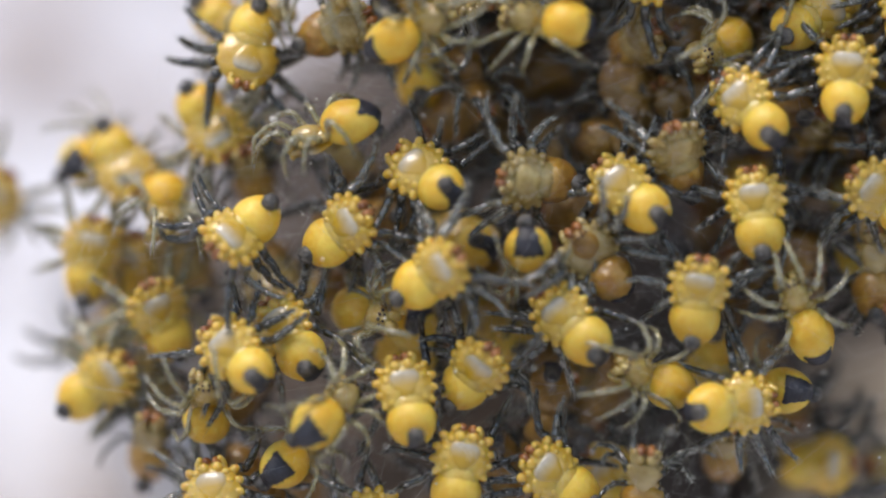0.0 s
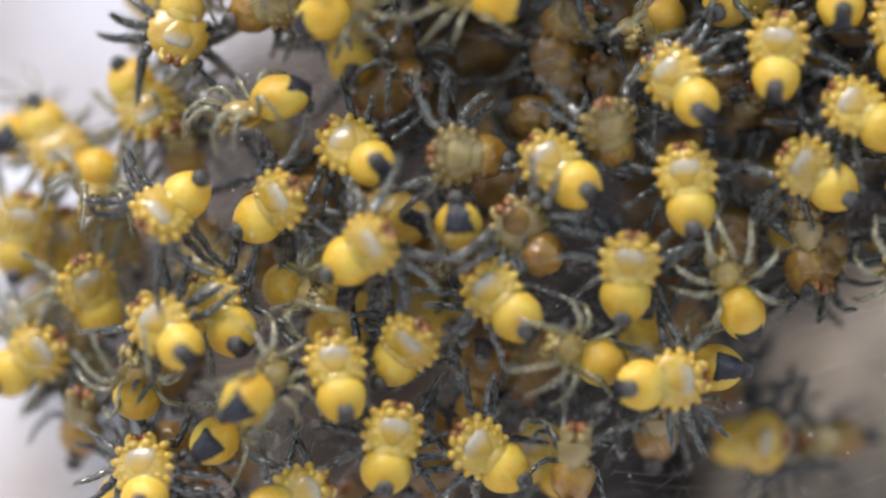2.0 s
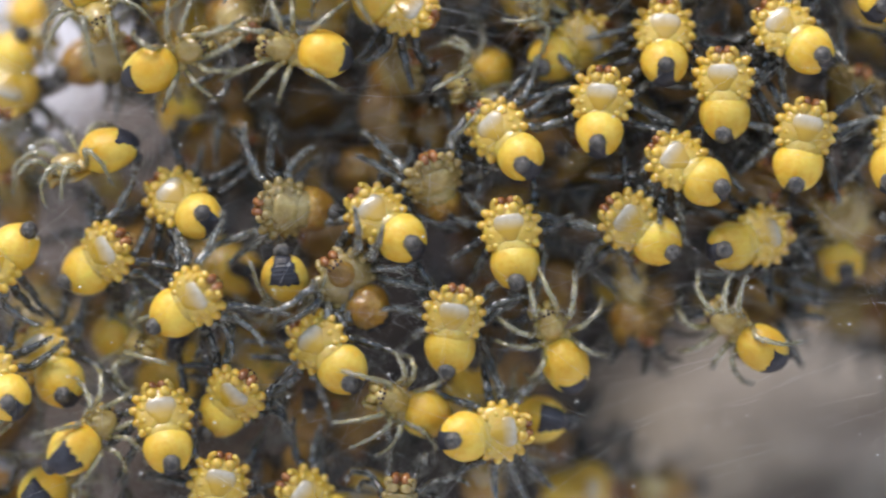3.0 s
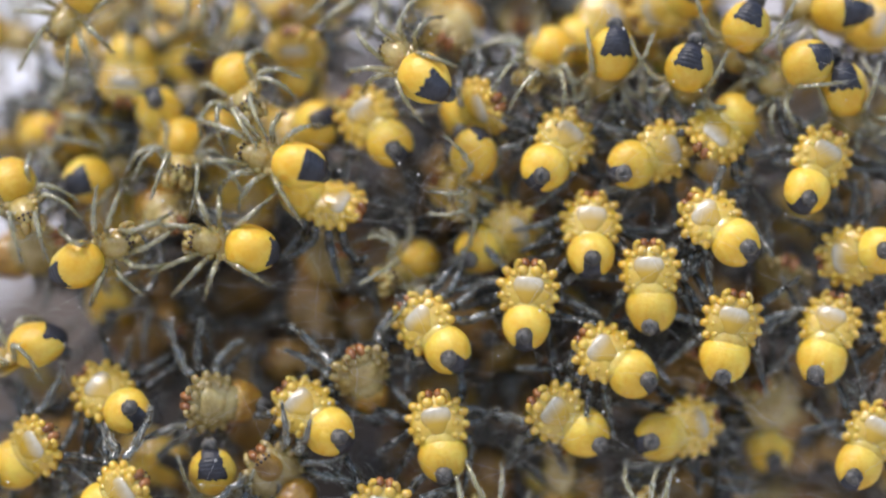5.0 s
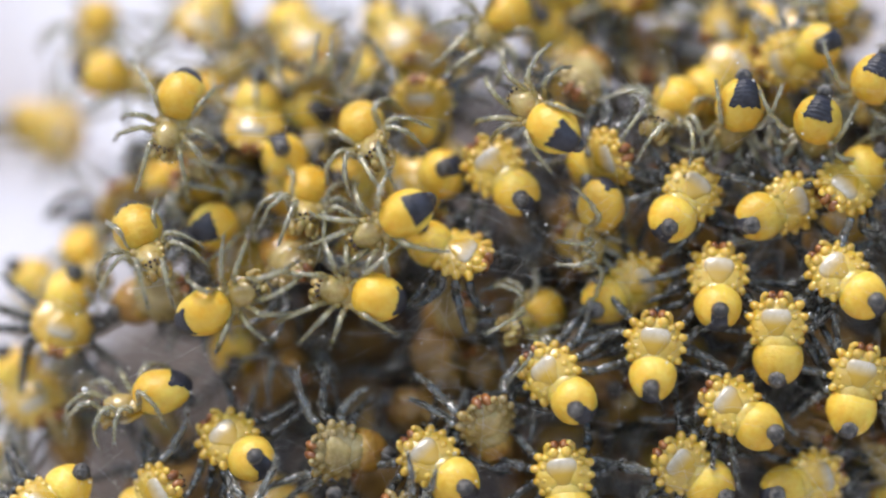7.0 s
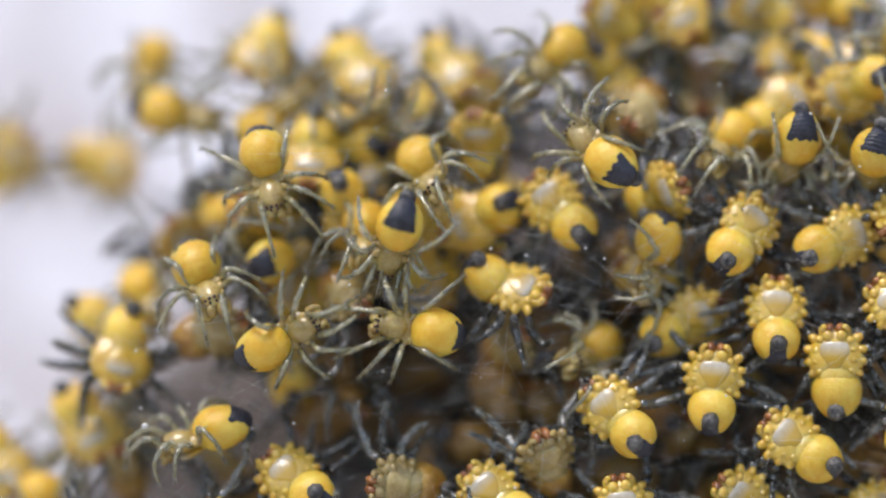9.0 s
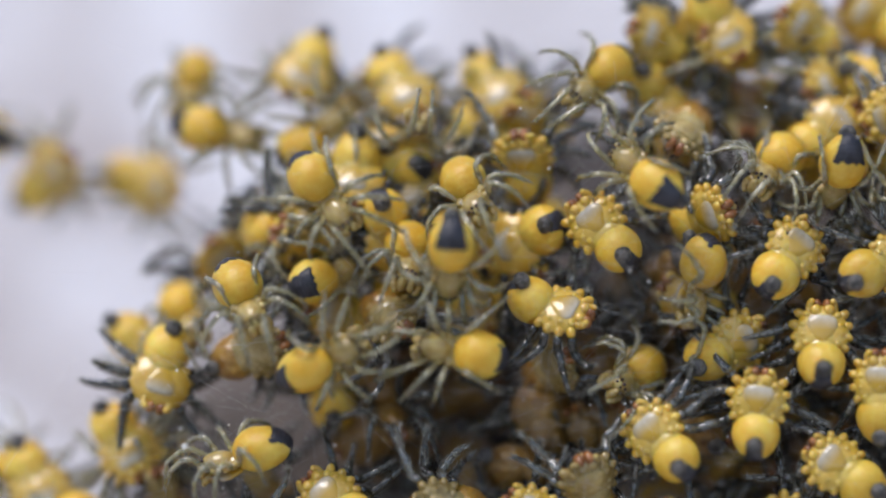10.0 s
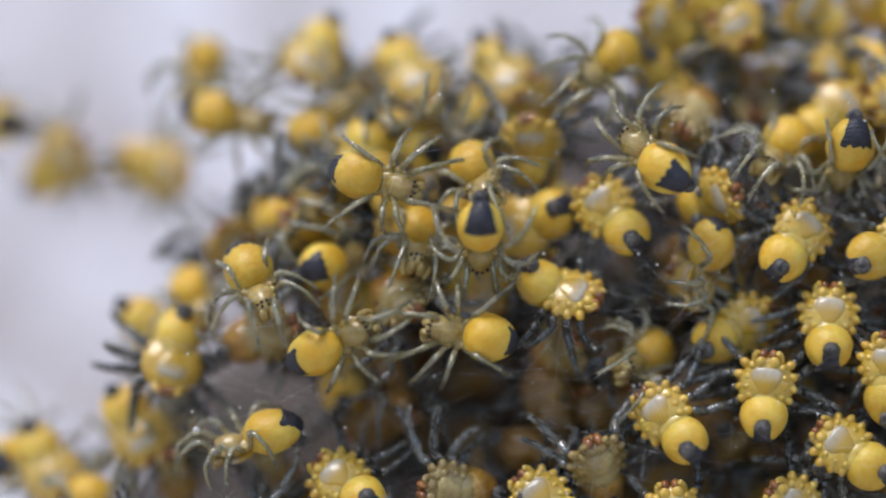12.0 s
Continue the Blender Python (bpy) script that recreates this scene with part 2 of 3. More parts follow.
def mark(seed, size, half, ragged=1.0):
    """The black mark as a ridged shell: a wedge on the back that narrows to the tail, and a blunt tongue beneath."""
    bm = bmesh.new()
    fore, under = math.acos(size), -0.78
    rows, cols = 46, 18
    grid = []
    for j in range(rows + 1):
        row = []
        for i in range(cols + 1):
            v = 2 * i / cols - 1
            top = fore + 0.20 * ragged * noise.noise(Vector((v * 4, seed * 1.7, 2.0)))
            low = under + 0.16 * v * v
            f = low + (top - low) * j / rows
            wide = 0.48 + 0.28 * max(0.0, f) / 1.2 + 0.12 * ragged * noise.noise(Vector((f * 6, v, seed * 2.1)))
            if f < 0:
                wide = 0.42 - 0.03 * f / under + 0.04 * noise.noise(Vector((f * 7, v * 2, seed)))
            w = wide * v
            lift = 1.014 + (0.012 * math.sin(f * 34) if f > 0 else 0.0)
            q = abdomen_shape(Vector((-math.cos(f) * math.cos(w), math.sin(w), math.sin(f) * math.cos(w))), seed) * lift
            row.append(bm.verts.new(BODY + Vector((q.x * half[0], q.y * half[1], q.z * half[2]))))
        grid.append(row)
    for a, b in zip(grid, grid[1:]):
        for i in range(cols):
            bm.faces.new((a[i], a[i + 1], b[i + 1], b[i]))
    rim = bmesh.ops.extrude_edge_only(bm, edges=[e for e in bm.edges if e.is_boundary])["geom"]
    for v in rim:
        if isinstance(v, bmesh.types.BMVert):
            v.co = BODY + (v.co - BODY) * 0.95
    return bm


def make_spider(seed, spread, husky=False, size=0.36, tuck=1.0, bend=5, plain=False, ragged=1.0):
    """One spiderling about the middle of its head-and-leg part, head to +x, back to +z, in millimetres.
    spread: legs splayed, seen from the back; husky: the dull brown ones; size: where the mark begins; tuck: how far the legs reach;
    bend: how far the abdomen curls under; plain: fewer parts, for those deep in the cluster; ragged: how uneven the mark's edge is."""
    rng = random.Random(seed)
    root = new("spiderling")
    # deep dull ones take the darker brown, which puts shade into their colour
    skin, plate, knob = (BROWN_SHADED, BROWN_SHADED, BROWN_SHADED) if husky and plain else (HUSK, DUSK, DUSK) if husky else (YELLOW, GLINT_PLATE, AMBER)
    pale = spread and not husky
    bm = bmesh.new()
    ball(bm, (0.16, 0, 0.02), (0.31, 0.22 if spread else 0.25, 0.17), u=18, v=12, bend=lambda q: Vector((q.x, q.y * (1 - 0.30 * max(0, q.x)), q.z * (1 + 0.15 * q.x))))
    part("carapace", bm, BROWN_SHADED if husky else OLIVE, root)
    bm = bmesh.new()
    lobes = [Vector((math.cos(radians(d)), side * math.sin(radians(d)), -0.1)) for d in (48, 74, 100, 128) for side in (-1, 1)] if plain and not spread else []
    girth = (0.32, 0.22, 0.13) if spread else (0.47, 0.47, 0.20)
    ball(bm, (-0.02, 0, -0.05 if spread else -0.075), girth, u=30, v=14, bend=lambda q: Vector((q.x, q.y * (1 - 0.08 * q.x), q.z)) * (1 + 0.07 * noise.noise(q * 3.4 + Vector((0, 0, seed))) + 0.32 * sum(max(0, 1 - (q - k).length / 0.26) for k in lobes)))
    if not spread:
        # the bridge to the abdomen
        ball(bm, (-0.36, 0, -0.105), (0.27, 0.32, 0.185), u=16, v=10)
    part("underside", bm, OLIVE if pale else knob, root)
    bm = bmesh.new()
    # breastplate: a shield, straight in front and drawn to a point behind
    ball(bm, (0.02, 0, -0.215), (0.27, 0.262, 0.085), u=22, v=12,
         bend=lambda q: Vector((min(q.x, 0.78) if q.x > 0 else q.x * 1.12, q.y * (1.0 + 0.22 * min(q.x, 0.6)) * (1 if q.x > 0 else 1 + 0.16 * q.x), q.z)))
    part("sternum", bm, plate, root, "glossy breastplate, its front painted pale as a sky reflection on yellow ones")
    bm = bmesh.new()
    half = HALF_BACK if spread else HALF_BELLY
    ball(bm, BODY, half, u=30, v=22, bend=lambda q: abdomen_shape(q, seed) * (1 + (0.10 * noise.noise(q * 3.2) + 0.05 * noise.noise(q * 7.0) - 0.08 if husky else 0.0)))
    belly = part("abdomen", curl(bm, bend), skin, root, "round dull amber-brown abdomen" if husky else "egg-shaped bright yellow abdomen")
    part("black_mark", curl(mark(seed, size, half, ragged), bend), BLACK, belly, "ridged black tail mark")
    bm = bmesh.new()
    tip = BODY + Vector((-0.74 * half[0], 0, -0.70 * half[2]))
    ball(bm, tip, (0.155, 0.15, 0.12), u=14, v=10, bend=lambda q: q * (1 + 0.14 * noise.noise(q * 4 + Vector((seed, 0, 0)))))
    for dx, dy in ((-0.06, 0.05), (-0.06, -0.05), (0.04, 0.045), (0.04, -0.045)):
        ball(bm, tip + Vector((dx, dy, -0.065)), (0.048, 0.042, 0.06), u=8, v=6)
    part("spinneret", curl(bm, bend), TAIL, belly, "dark grey knob of spinnerets")
    for s in (-1, 1):
        bm = bmesh.new()
        ball(bm, (0.45, 0.085 * s, -0.10), (0.10, 0.085, 0.14), u=10, v=8)
        part("jaw", bm, OLIVE if pale else JAW, root, "amber jaw" if pale else "reddish-brown jaw")
        bm = bmesh.new()
        ball(bm, (0.33, 0.11 * s, -0.20), (0.10, 0.10, 0.075), u=10, v=8)
        if plain:
            bm.free()
        else:
            part("mouthpart", bm, OLIVE if pale else knob, root)
        bm = bmesh.new()
        limb(bm, [(0.30, 0.20 * s, -0.12), (0.41, 0.22 * s, -0.13), (0.47, 0.19 * s, -0.19), (0.49, 0.16 * s, -0.24)], [0.072, 0.070, 0.058, 0.045])
        part("palp", bm, OLIVE if spread and not husky else knob, root)
    bm = bmesh.new()
    for y, z, r in ((0.045, 0.155, 0.034), (-0.045, 0.155, 0.034), (0.055, 0.08, 0.030), (-0.055, 0.08, 0.030), (0.125, 0.11, 0.030), (-0.125, 0.11, 0.030)):
        ball(bm, (0.445 - 0.9 * abs(y) * 0.5 - (z - 0.08) * 0.5, y, z), (r, r, r), u=8, v=6)
    tagged(part("eye_patch", bm, EYE, root, "cluster of tiny dark eyes"), kind="stuff")
    fuzz = bmesh.new()
    places = ((58, 0.27, 0.34), (80, 0.09, 0.41), (99, -0.10, 0.41), (124, -0.27, 0.35))
    fans = ((36, 1.12, 0.36, 0.34), (72, 1.0, 0.16, 0.46), (104, 0.85, -0.11, 0.47), (134, 1.05, -0.34, 0.40))
    for i, (deg, long, fore, wide) in enumerate(fans):
        for s in (-1, 1):
            base = bmesh.new()
            if spread:
                a = radians(deg * (0.68 if i < 3 else 1.0)) + rng.uniform(-0.06, 0.06)
                out = Vector((math.cos(a), s * math.sin(a), 0))
                c2 = Vector((fore * 0.75 + rng.uniform(-0.045, 0.045), s * wide * 0.62, 0.0))
                c1 = c2 - out * 0.11 + Vector((0, 0, -0.035))
                c0 = Vector((fore * 0.5, s * 0.15, -0.05))
                tube(base, [c0, c0.lerp(c1, 0.35), c0.lerp(c1, 0.8), c1, c1.lerp(c2, 0.35), c1.lerp(c2, 0.75), c2],
                     [0.8 * r for r in (0.08, 0.102, 0.106, 0.088, 0.092, 0.074, 0.040)], 8)
            else:
                # two beads beside the breastplate, the outer one pointing away
                turn, px, py = places[i]
                a = radians(turn) + rng.uniform(-0.10, 0.10)
                out = Vector((math.cos(a), s * math.sin(a), 0))
                k = rng.uniform(0.92, 1.10)
                c0 = Vector((px * 0.92 + rng.uniform(-0.02, 0.02), s * py * 0.74, -0.155))
                c1 = Vector((px, s * py, -0.07)) + out * rng.uniform(0.0, 0.03)
                c2 = c1 + out * 0.10 + Vector((0, 0, 0.05))
                spin = Matrix.Rotation(math.atan2(out.y, out.x), 3, "Z")
                ball(base, c0, (0.085 * k, 0.070 * k, 0.085), turn=spin, u=12, v=8)
                ball(base, c1, (0.118 * k, 0.082 * k, 0.095), turn=spin, u=12, v=8)
            # femur rises, then the leg bends outward and down
            out.rotate(Matrix.Rotation(rng.uniform(-0.35, 0.35) + (0.25 if i == 0 else -0.2 if i == 3 else 0) * -s, 3, "Z"))
            rise = radians(rng.uniform(42, 72) if spread else rng.uniform(58, 86))
            reach = long * (0.34 if spread else 0.29) * tuck
            up = Vector((0, 0, 1))
            j1 = c2 + (out * math.cos(rise) + up * math.sin(rise)) * reach
            if not spread and rng.random() < 0.6:
                out.rotate(Matrix.Rotation(rng.uniform(-0.9, 0.9), 3, "Z"))
            j2 = j1 + (out * 0.96 + up * 0.1) * 0.17 * long
            fall = radians(rng.uniform(-45, -10) if spread else rng.uniform(-15, 50))
            j3 = j2 + (out * math.cos(fall) + up * math.sin(fall)) * reach * 0.85
            fall -= radians(rng.uniform(15, 45))
            j4 = j3 + (out * math.cos(fall) + up * math.sin(fall)) * reach * 0.75
            fall -= radians(rng.uniform(0, 15))
            j5 = j4 + (out * math.cos(fall) + up * math.sin(fall)) * reach * 0.40
            joints = [c2, j1, j2, j3, j4, j5]
            radii = [0.055, 0.053, 0.047, 0.039, 0.029, 0.016] if spread else [0.080, 0.080, 0.072, 0.060, 0.046, 0.026]
            # legs of deep ones thickened to darken the gaps
            if plain:
                radii = [1.25 * r for r in radii]
            bm = bmesh.new()
            limb(bm, joints, radii)
            light = (spread or tuck < 1) and not husky
            shade = PALE_LEG if light else GREY_LEG if rng.random() < 0.3 and not plain else LEG
            leg = part("leg", bm, shade, root, "translucent olive bristly leg" if light else "translucent grey bristly leg")
            if plain:
                base.free()
            else:
                part("coxa", base, OLIVE if spread and not husky else knob, leg, "amber knobbed leg base")
            bristles(fuzz, joints, radii, rng)
    tagged(part("bristles", fuzz, HAIR, root, "fine short grey leg bristles"), kind="stuff")
    return root


def seat(view, x, y, z, turn, tilt, roll=0.0):
    """A spiderling's pose. x, y, z: middle of its body in mm, y away from the viewer's side. turn: the way from head part to abdomen in the x-z plane,
    tilt: how far the abdomen leans out to -y; view: which side of the body faces -y."""
    d = Vector((math.cos(radians(turn)), 0, math.sin(radians(turn))))
    near = Vector((0, -1, 0))
    t = radians(tilt)
    b = d * math.cos(t) + near * math.sin(t)
    up = near * math.cos(t) - d * math.sin(t)
    if view == "belly":
        up = -up
    up.rotate(Matrix.Rotation(radians(roll + (70 if view == "side" else 0)), 3, b))
    h = -b
    side = up.cross(h)
    m = Matrix((h, side, up)).transposed().to_4x4()
    m.translation = (Vector((x, y, z)) + h * 0.32) * MM
    return m


MODELS = {
    "belly": [make_spider(11 + k, False, bend=bend) for k, bend in enumerate((2, 10, 20, 30, 14, 6))],
    "back": [make_spider(31 + k, True, size=(0.36, 0.50, 0.43, 0.60)[k], bend=3 + 2 * k) for k in range(4)],
    "dull": [make_spider(51 + k, k == 1, True, 0.6) for k in range(3)],
    "tucked": [make_spider(91 + k, False, tuck=0.68) for k in range(2)],
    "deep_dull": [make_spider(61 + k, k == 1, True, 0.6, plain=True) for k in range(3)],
    "deep_belly": [make_spider(71 + k, False, bend=8 + 12 * k, plain=True) for k in range(3)],
}
ROVER = make_spider(81, True, size=0.22, ragged=0.2)
MODELS["side"] = MODELS["back"]
pick = random.Random(7)
LABELS = {
    "belly": "yellow spiderling with black tail mark hanging belly outward in silk",
    "back": "yellow spiderling with black-marked abdomen sitting back outward in silk",
    "side": "yellow spiderling with arched grey legs clinging sideways to silk",
}
used = set()


def spiderling(view, x, y, z, turn, tilt, roll=None, dull=False, deep=False):
    """One spiderling of the cluster, taken from the models in turn."""
    kind = "dull" if dull else "tucked" if view == "belly" and y >= 1.9 and (z > 0.2 or x < -6.5) and not deep else view
    ob = pick.choice(MODELS["deep_" + kind if deep else kind])
    m = seat(view, x, y, z, turn, tilt, pick.uniform(-14, 14) if roll is None else roll)
    if ob in used:
        ob = copy_thing(ob, m)
    else:
        used.add(ob)
        ob.matrix_basis = m
    label = "dull brown translucent spiderling among the yellow ones in silk, browned as shade where deep" if dull else LABELS[view] if y < 2 else "yellow spiderling deep in the shaded back of the cluster"
    return tagged(ob, label, "spider", "spiderlings in the cluster")


spiderling("belly", 1.70, 0.0, -2.06, -49, 15)
spiderling("belly", 3.23, 0.0, -1.61, -94, 0)
spiderling("belly", 5.31, 0.0, -1.28, -89, 0)
spiderling("belly", 6.61, 0.0, -2.13, -101, 0)
spiderling("belly", 8.27, 0.2, -2.18, -106, 14)
spiderling("belly", 4.75, 0.0, -2.54, -35, 5)
spiderling("belly", 4.30, 0.2, -0.47, -91, 17)
spiderling("belly", 6.52, 0.0, -0.31, -41, 15)
spiderling("belly", -3.71, 0.2, -3.18, -39, 22)
spiderling("belly", -0.34, 0.0, -3.47, -42, 13)
spiderling("belly", 1.75, 0.0, -3.80, -82, 0)
spiderling("belly", -5.24, 0.4, -4.04, -140, -34)
spiderling("belly", -3.72, -0.2, -4.76, -144, -34)
spiderling("belly", -1.32, 0.0, -5.64, -48, 13)
spiderling("belly", 0.73, 0.0, -5.23, -97, -14)
spiderling("belly", -4.10, 0.0, -6.92, -79, 10)
spiderling("belly", -3.03, 0.3, -6.43, -127, -39)
spiderling("belly", 1.23, 0.0, -6.95, -172, 11)
spiderling("belly", -3.26, 0.2, -8.10, -100, 0)
spiderling("belly", 3.93, 0.2, -3.51, -36, -14)
spiderling("belly", 5.69, 0.5, -3.70, -161, 24)
spiderling("belly", -1.90, 0.3, -3.16, -3, -28, dull=True)
spiderling("belly", 0.45, 0.4, -2.84, -75, -38, dull=True)
spiderling("back", -2.08, 0.3, -4.45, 95, 62)
spiderling("back", -0.88, 0.2, -4.59, -52, -25, dull=True)
spiderling("back", 2.54, 0.3, -5.53, -68, -19)
spiderling("belly", 3.78, 1.3, -4.79, -90, -5, dull=True)
spiderling("back", 5.72, 0.3, -5.32, -35, 5, 35)
spiderling("belly", 7.41, 4.0, -4.82, 171, -31, dull=True)
spiderling("belly", 7.54, 1.5, -3.39, -53, -35, dull=True)
spiderling("belly", 8.96, 0.2, -3.98, -118, 0)
spiderling("belly", 4.35, 3.5, -7.99, 5, -39, dull=True)
spiderling("belly", -0.17, 0.3, -8.32, -94, -29, dull=True)
spiderling("belly", -1.55, 0.5, -8.22, -38, -14)
spiderling("back", 0.06, 0.3, -6.53, -22, -31)
spiderling("back", 2.07, 1.1, -6.73, 0, 51)
spiderling("belly", 1.28, 1.8, -7.77, -96, -50, dull=True)
spiderling("belly", -1.30, 2.5, -6.96, -82, -50, dull=True)
spiderling("back", -5.35, 0.3, -2.28, 18, 8, -60)
spiderling("belly", -5.01, 2.6, -2.97, -56, -20, dull=True)
spiderling("back", -4.84, 1.0, -5.39, 165, -57)
spiderling("belly", -3.06, 2.0, -4.23, -15, 35)
spiderling("belly", -6.05, 0.5, -5.85, -58, 21)
spiderling("belly", -6.88, -0.1, -6.16, -46, 14)
spiderling("back", -5.45, -0.2, -7.05, -138, 33)
spiderling("back", -6.07, 0.8, -7.84, -142, 56)
spiderling("back", -7.50, 0.7, -7.00, -91, -51)
spiderling("belly", -7.34, 0.3, -8.65, -86, 19)
spiderling("belly", -8.30, 2.0, -5.53, -68, -25)
spiderling("belly", -9.46, 2.2, -6.63, -143, -15)
spiderling("belly", -9.57, 2.6, -4.53, -100, -10)
spiderling("belly", -9.04, 2.6, -2.79, 118, -20)
spiderling("back", -9.54, 3.4, -2.68, -148, 50)
spiderling("belly", -7.50, 2.2, -2.13, 121, -20)
spiderling("belly", -6.86, 0.2, -4.00, 36, -34)
spiderling("belly", -6.78, 2.4, -3.04, -80, -50, dull=True)
spiderling("belly", -8.92, 3.2, -4.58, -110, -40)
spiderling("back", -8.25, 2.0, -3.55, 90, -57)
spiderling("belly", -4.99, 0.3, -8.95, -157, 21)
spiderling("belly", -8.54, 2.4, -7.67, -98, -40, dull=True)
spiderling("belly", -11.34, 4.0, -3.50, -128, -34)
spiderling("belly", 2.68, 0.8, -0.46, -151, 10)
spiderling("belly", 3.68, 0.3, 1.01, -125, 22)
spiderling("belly", 5.24, 0.3, 0.94, -155, 18)
spiderling("belly", 6.60, 0.5, 1.45, 43, -34)
spiderling("belly", 8.06, 0.2, 0.66, -116, 13)
spiderling("belly", 8.97, 0.3, -0.68, 11, 19)
spiderling("belly", 9.87, 0.5, 0.06, -130, 35)
spiderling("belly", 9.74, 0.2, -2.22, -74, 6)
spiderling("belly", 8.96, 2.0, 0.59, -64, -55, dull=True)
spiderling("belly", 7.59, 1.5, -1.19, -108, -55, dull=True)
spiderling("back", 8.62, 0.6, 1.88, 95, 38)
spiderling("back", 9.84, 0.5, 1.90, 82, 27)
spiderling("back", 7.74, 0.3, 2.39, 30, 34)
spiderling("back", 5.96, 0.3, 2.30, 86, 58)
spiderling("back", 4.62, 0.5, 2.51, 76, 41)
spiderling("back", 6.89, 0.5, 2.95, 74, 47)
spiderling("belly", 5.81, 1.2, 3.62, 26, 28)
spiderling("back", 3.54, 1.0, 2.65, 49, -55)
spiderling("back", 3.15, 3.0, 3.64, 90, -65, dull=True)
spiderling("belly", 4.71, 2.5, 4.07, 23, -34)
spiderling("back", 1.33, -0.2, 2.44, -40, 30)
spiderling("belly", 2.07, 1.5, 3.23, 54, -55, dull=True)
spiderling("belly", 2.34, 1.0, 1.78, -164, -50)
spiderling("belly", 0.72, 0.8, 1.43, -49, 14)
spiderling("side", 2.28, 0.5, 0.70, 80, 5)
spiderling("belly", -0.31, 0.5, 0.20, 162, -15, 38)
spiderling("back", -1.72, -0.3, -0.53, -9, 0)
spiderling("back", -4.07, -0.3, -0.70, -154, -12)
spiderling("back", -5.40, 0.2, 0.37, 117, -44)
spiderling("belly", -5.33, 1.3, -0.59, -159, -28, dull=True)
spiderling("back", -4.05, 1.3, 0.69, -158, 47)
spiderling("back", -2.64, 0.8, 1.08, 90, -57)
spiderling("back", -1.64, 0.6, 2.19, 115, -52)
spiderling("belly", -0.65, 1.8, 2.56, -80, -34)
spiderling("belly", -2.83, 3.0, 3.99, 122, -34)
spiderling("belly", -1.25, 3.0, 4.01, 123, -34)
spiderling("back", 0.58, 1.5, 4.12, 43, -35)
spiderling("belly", -4.41, 3.5, 4.32, 62, -34)
spiderling("back", -6.44, 4.0, 4.02, 77, -55)
spiderling("back", -5.94, 3.0, 3.18, 168, -8)
spiderling("back", -4.28, 2.6, 3.08, -141, -8)
spiderling("belly", -9.00, 5.0, 2.36, -138, -34)
spiderling("back", -10.15, 5.0, 3.13, -12, 51)
spiderling("belly", -7.34, 5.0, 2.33, 165, -22)
spiderling("back", -4.91, 2.0, 1.49, -173, -57)
spiderling("back", -6.47, 2.5, 0.06, 117, -57)
spiderling("belly", -7.19, 2.6, -0.48, 145, -20)
spiderling("back", -2.51, 2.0, 2.90, -96, -57)
spiderling("belly", -2.96, 1.0, 0.05, 140, -55, dull=True)
spiderling("belly", 2.94, 2.6, 4.73, -13, -34)
spiderling("belly", 1.70, 2.6, 4.76, -21, -34)
spiderling("belly", 4.20, 2.6, 4.92, -32, -34)
spiderling("back", 1.21, 1.0, -0.89, 30, -57)
spiderling("belly", -0.21, 1.5, -0.80, -147, -55, dull=True)
spiderling("belly", 2.76, 2.0, -2.37, -117, -55, dull=True)
spiderling("back", 8.29, 0.8, 3.46, -6, 34)
spiderling("back", 6.28, 2.0, 4.32, 18, -57)
spiderling("belly", 8.47, 2.2, 4.32, -20, 25)
spiderling("back", -3.79, 2.5, 2.29, -77, -57)

spiderling("belly", -8.50, 2.8, -6.72, -30, -35, dull=True)
spiderling("belly", -9.32, 3.6, -5.85, 60, -35, dull=True)
spiderling("belly", -6.45, 2.6, -4.69, 100, -35, dull=True)
spiderling("belly", -5.68, 2.4, -5.08, 20, -35, dull=True)
spiderling("belly", -7.92, 3.0, -4.59, -60, -35, dull=True)
spiderling("belly", -8.72, 3.4, -5.46, 150, -35)


# the two that walk over the others
walker = tagged(ROVER, category="spider", group="spiderlings in the cluster")
roamer = tagged(copy_thing(MODELS["back"][3], pose(0, 0, 0)), category="spider", group="spiderlings in the cluster")
for ob in (walker, roamer):
    ob["label"] = "yellow spiderling with ridged black tail mark walking over the others"

# those behind the front layer; many are browned to paint shade into the gaps
deep = random.Random(3)
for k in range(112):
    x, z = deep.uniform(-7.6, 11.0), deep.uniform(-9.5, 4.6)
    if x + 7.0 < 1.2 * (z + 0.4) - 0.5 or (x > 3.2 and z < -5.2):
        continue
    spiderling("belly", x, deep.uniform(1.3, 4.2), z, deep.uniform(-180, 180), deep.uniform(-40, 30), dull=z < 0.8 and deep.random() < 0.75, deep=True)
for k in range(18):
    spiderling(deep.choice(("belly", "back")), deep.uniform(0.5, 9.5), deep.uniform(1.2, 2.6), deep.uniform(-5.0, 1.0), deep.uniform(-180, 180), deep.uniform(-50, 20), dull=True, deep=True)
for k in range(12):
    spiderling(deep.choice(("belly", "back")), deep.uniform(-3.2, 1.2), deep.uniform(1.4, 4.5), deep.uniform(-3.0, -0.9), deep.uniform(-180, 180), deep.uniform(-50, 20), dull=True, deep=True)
for k in range(15):
    z = deep.uniform(0.8, 4.2)
    spiderling("belly", -7.2 + 1.1 * (z - 0.6) + deep.uniform(0, 4.0), deep.uniform(2.0, 4.5), z, deep.uniform(-180, 180), deep.uniform(-50, 0), deep=True)
for k in range(12):
    spiderling("belly", deep.uniform(1.4, 6.5), deep.uniform(1.9, 3.6), deep.uniform(2.9, 5.3), deep.uniform(-180, 180), deep.uniform(-50, 0), deep=True)

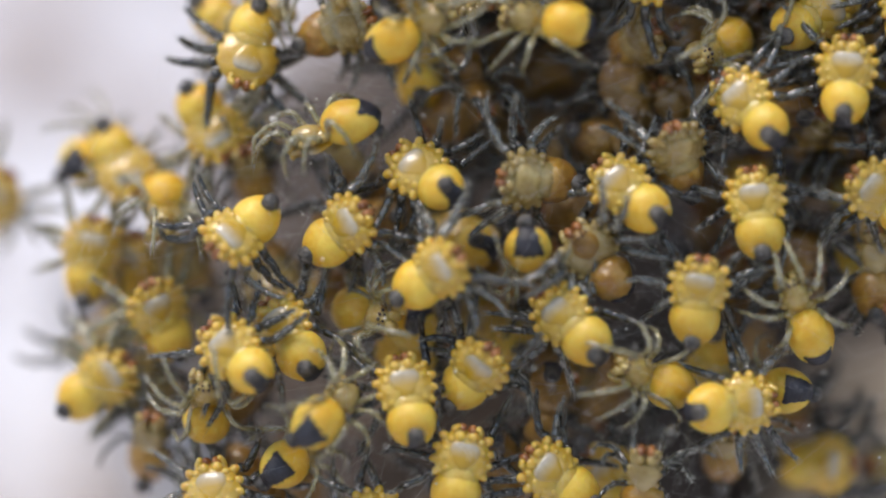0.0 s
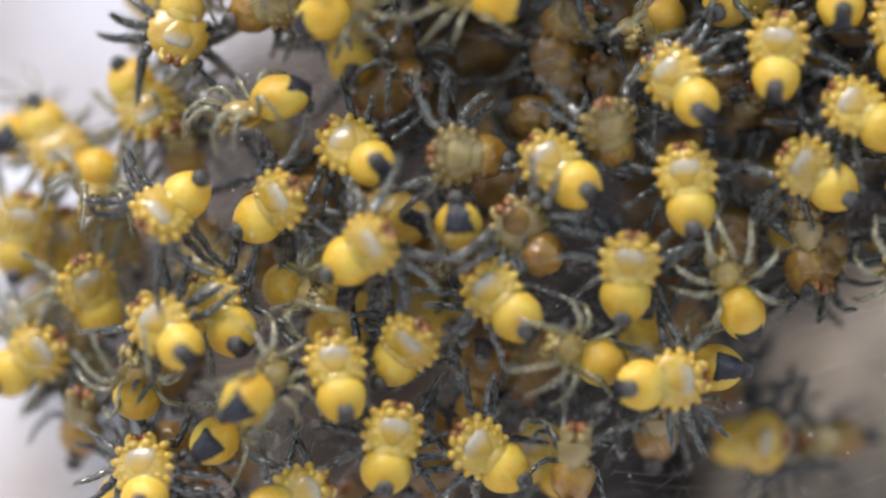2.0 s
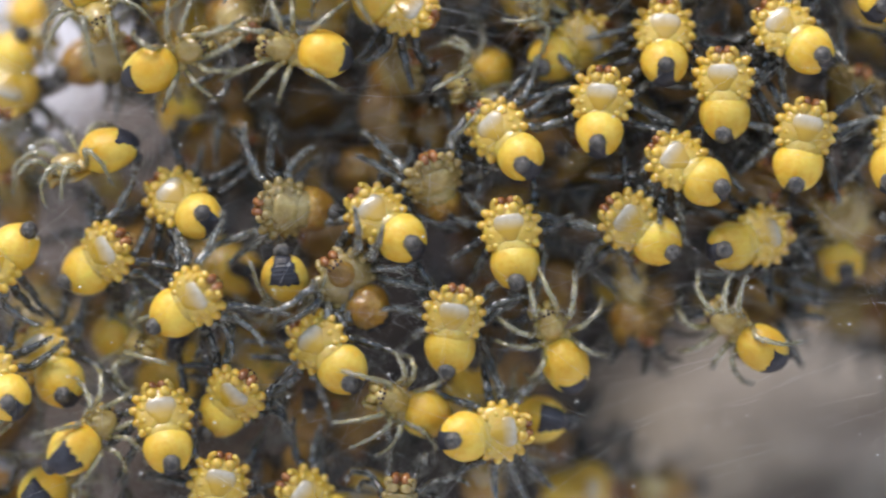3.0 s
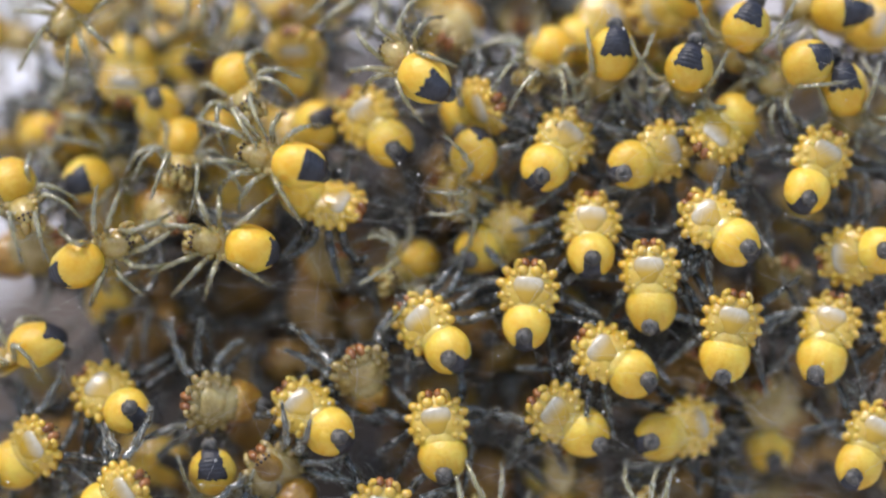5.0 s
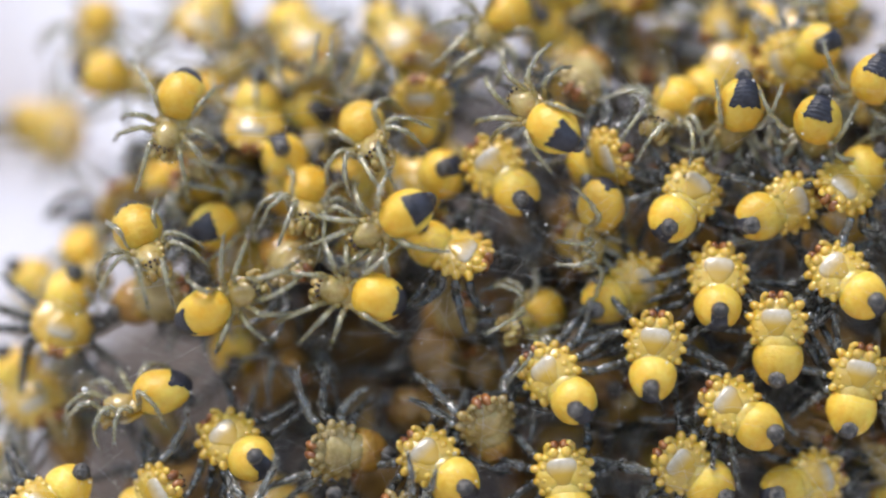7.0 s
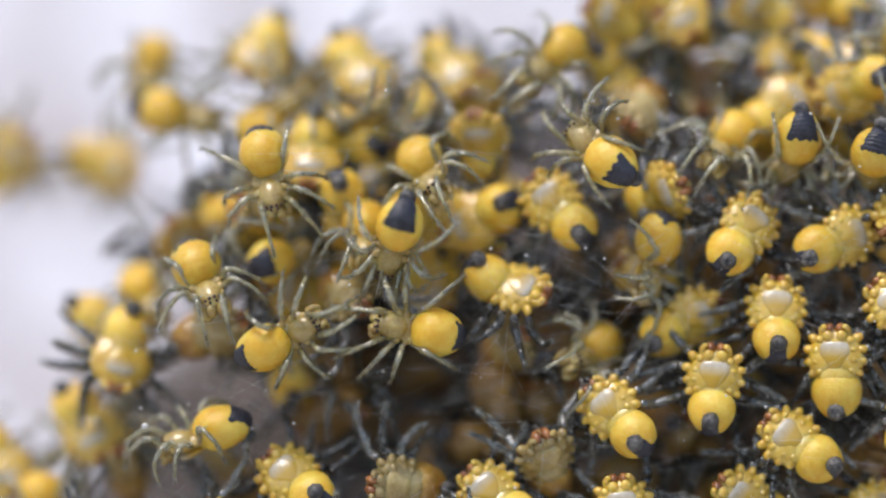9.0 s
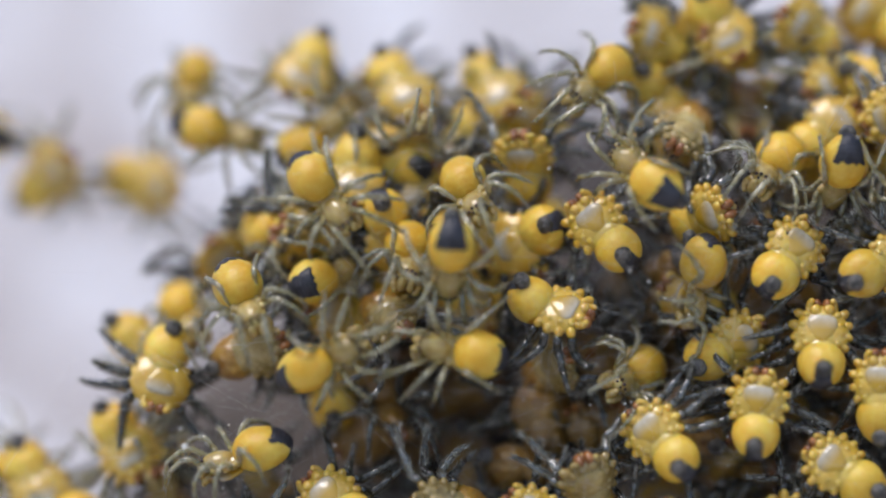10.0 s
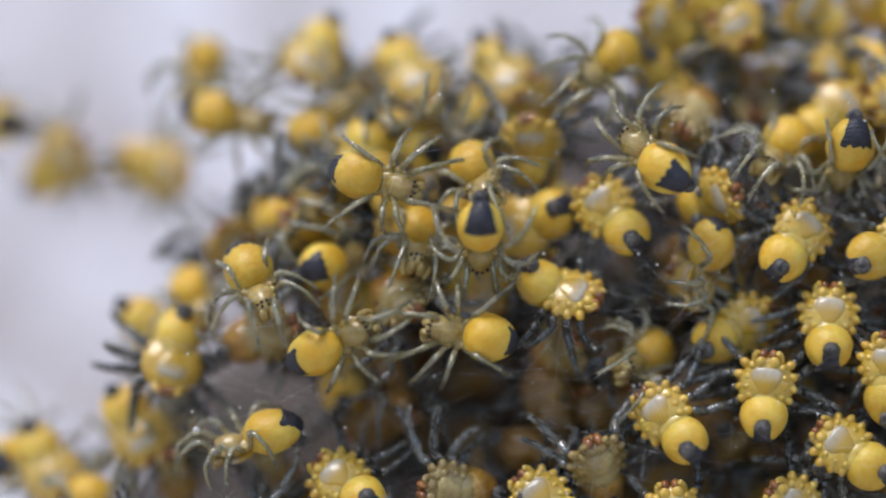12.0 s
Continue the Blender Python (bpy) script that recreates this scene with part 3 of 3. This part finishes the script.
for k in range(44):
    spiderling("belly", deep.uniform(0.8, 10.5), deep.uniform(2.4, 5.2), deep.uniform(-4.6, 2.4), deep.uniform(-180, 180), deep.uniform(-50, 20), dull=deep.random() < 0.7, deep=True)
for k in range(14):
    spiderling("belly", deep.uniform(-5.0, -0.8), deep.uniform(1.6, 3.4), deep.uniform(-0.4, 2.6), deep.uniform(-180, 180), deep.uniform(-50, 20), deep=True)


# ---- silk ----
def silk():
    """Fine threads strung through and in front of the cluster."""
    rng = random.Random(5)
    bm = bmesh.new()
    for k in range(1500):
        x, z = rng.uniform(-10, 12), rng.uniform(-9.5, 5.5)
        if x + 9.0 < 0.9 * (z + 0.5) and rng.random() < 0.95:
            continue
        a = rng.gauss(0.15, 0.5) if rng.random() < 0.6 else rng.uniform(0, math.pi)
        if x > 2.8 and z < -4.8:
            a = rng.gauss(0.27, 0.12)
            if rng.random() < 0.6:
                continue
        n = rng.uniform(0.5, 3.4)
        y = rng.uniform(-0.7, 3.5)
        d = Vector((math.cos(a), rng.uniform(-0.25, 0.25), math.sin(a))) * n
        p = Vector((x, y, z))
        r = rng.choice((0.0008, 0.001, 0.0012, 0.0014, 0.0018))
        sag = Vector((0, 0, -0.03 * n))
        tube(bm, [p - d / 2, p + sag, p + d / 2], [r, r, r], 3)
    for k in range(420):
        # short bright threads before the front layer
        p = Vector((rng.uniform(-1, 11), rng.uniform(-0.75, 0.2), rng.uniform(-7.5, 1.5)))
        a = rng.uniform(0, math.pi) if rng.random() < 0.5 else rng.gauss(-0.2, 0.4)
        if p.x > 2.8 and p.z < -4.8:
            # those strung over the lit-board lump all run the same way
            a = rng.gauss(0.27, 0.09)
            if k % 3:
                continue
        d = Vector((math.cos(a), rng.uniform(-0.2, 0.2), math.sin(a))) * rng.uniform(0.3, 1.5)
        tube(bm, [p - d / 2, p + Vector((0, 0, -0.02)), p + d / 2], [0.0013] * 3, 3)
    ob = part("silk_web", bm, SILK)
    return tagged(ob, "fine pale silk threads strung through the spiderling cluster", "silk", kind="stuff")


def dust():
    rng = random.Random(9)
    bm = bmesh.new()
    for k in range(420):
        x, z = rng.uniform(-7, 10), rng.uniform(-9, 4)
        r = rng.choice((0.008, 0.01, 0.012, 0.018, 0.026))
        ball(bm, (x, rng.uniform(-0.9, 1.0), z), (r, r, r * 0.8), u=6, v=4)
    ball(bm, (-6.33, -0.2, -2.14), (0.06, 0.05, 0.05), u=8, v=6)
    ob = part("dust_specks", bm, DUST)
    return tagged(ob, "tiny pale dust specks caught in the silk", "dust", kind="stuff")


silk()
dust()


def motions():
    """The two spiderlings that walk; seconds, then a pose on the cluster."""
    walk(walker, [(t, seat("back", x, y, z, turn, tilt, roll)) for t, x, y, z, turn, tilt, roll in (
        (0, -0.90, -0.4, 0.90, -15, 15, -8),
        (4.8, -0.88, -0.4, 0.90, -15, 15, -8),
        (5.5, -0.96, -0.4, 0.84, -8, 15, -8),
        (6.5, -1.01, -0.4, 0.87, -5, 15, -5),
        (6.8, -1.13, -0.4, 0.77, 15, 15, 0),
        (7.2, -1.28, -0.4, 0.69, 40, 18, 0),
        (8, -1.78, -0.5, 0.82, 65, 30, 0),
        (8.8, -2.12, -0.5, 0.98, 72, 36, 0),
        (9.5, -2.01, -0.5, 1.03, 80, 36, 0),
        (10.5, -1.84, -0.5, 0.97, 92, 36, 0),
        (11.5, -1.63, -0.5, 1.08, 91, 40, 0),
        (12, -1.58, -0.5, 1.10, 90, 48, 0),
    )])
    walk(roamer, [(t, seat("back", x, y, z, turn, tilt, roll)) for t, x, y, z, turn, tilt, roll in (
        (0, -4.30, 0.5, 3.66, 55, 0, 0),
        (4.8, -4.35, 0.5, 3.61, 55, 0, 0),
        (5.5, -4.44, 0.5, 3.56, 50, -5, 0),
        (6.5, -4.98, 0.5, 2.80, 52, -10, 0),
        (7.2, -4.78, 0.5, 2.48, 80, -14, 0),
        (8, -4.52, 0.3, 2.30, 95, -16, 0),
        (8.8, -4.35, 0.2, 2.19, 100, -16, 0),
        (9.5, -4.16, 0.1, 2.16, 110, -14, 0),
        (10.5, -3.94, 0.0, 2.09, 145, -10, 0),
        (11.5, -3.44, 0.0, 2.04, 165, -6, 0),
        (12, -3.37, 0.0, 2.09, 165, -6, 0),
    )])


motions()
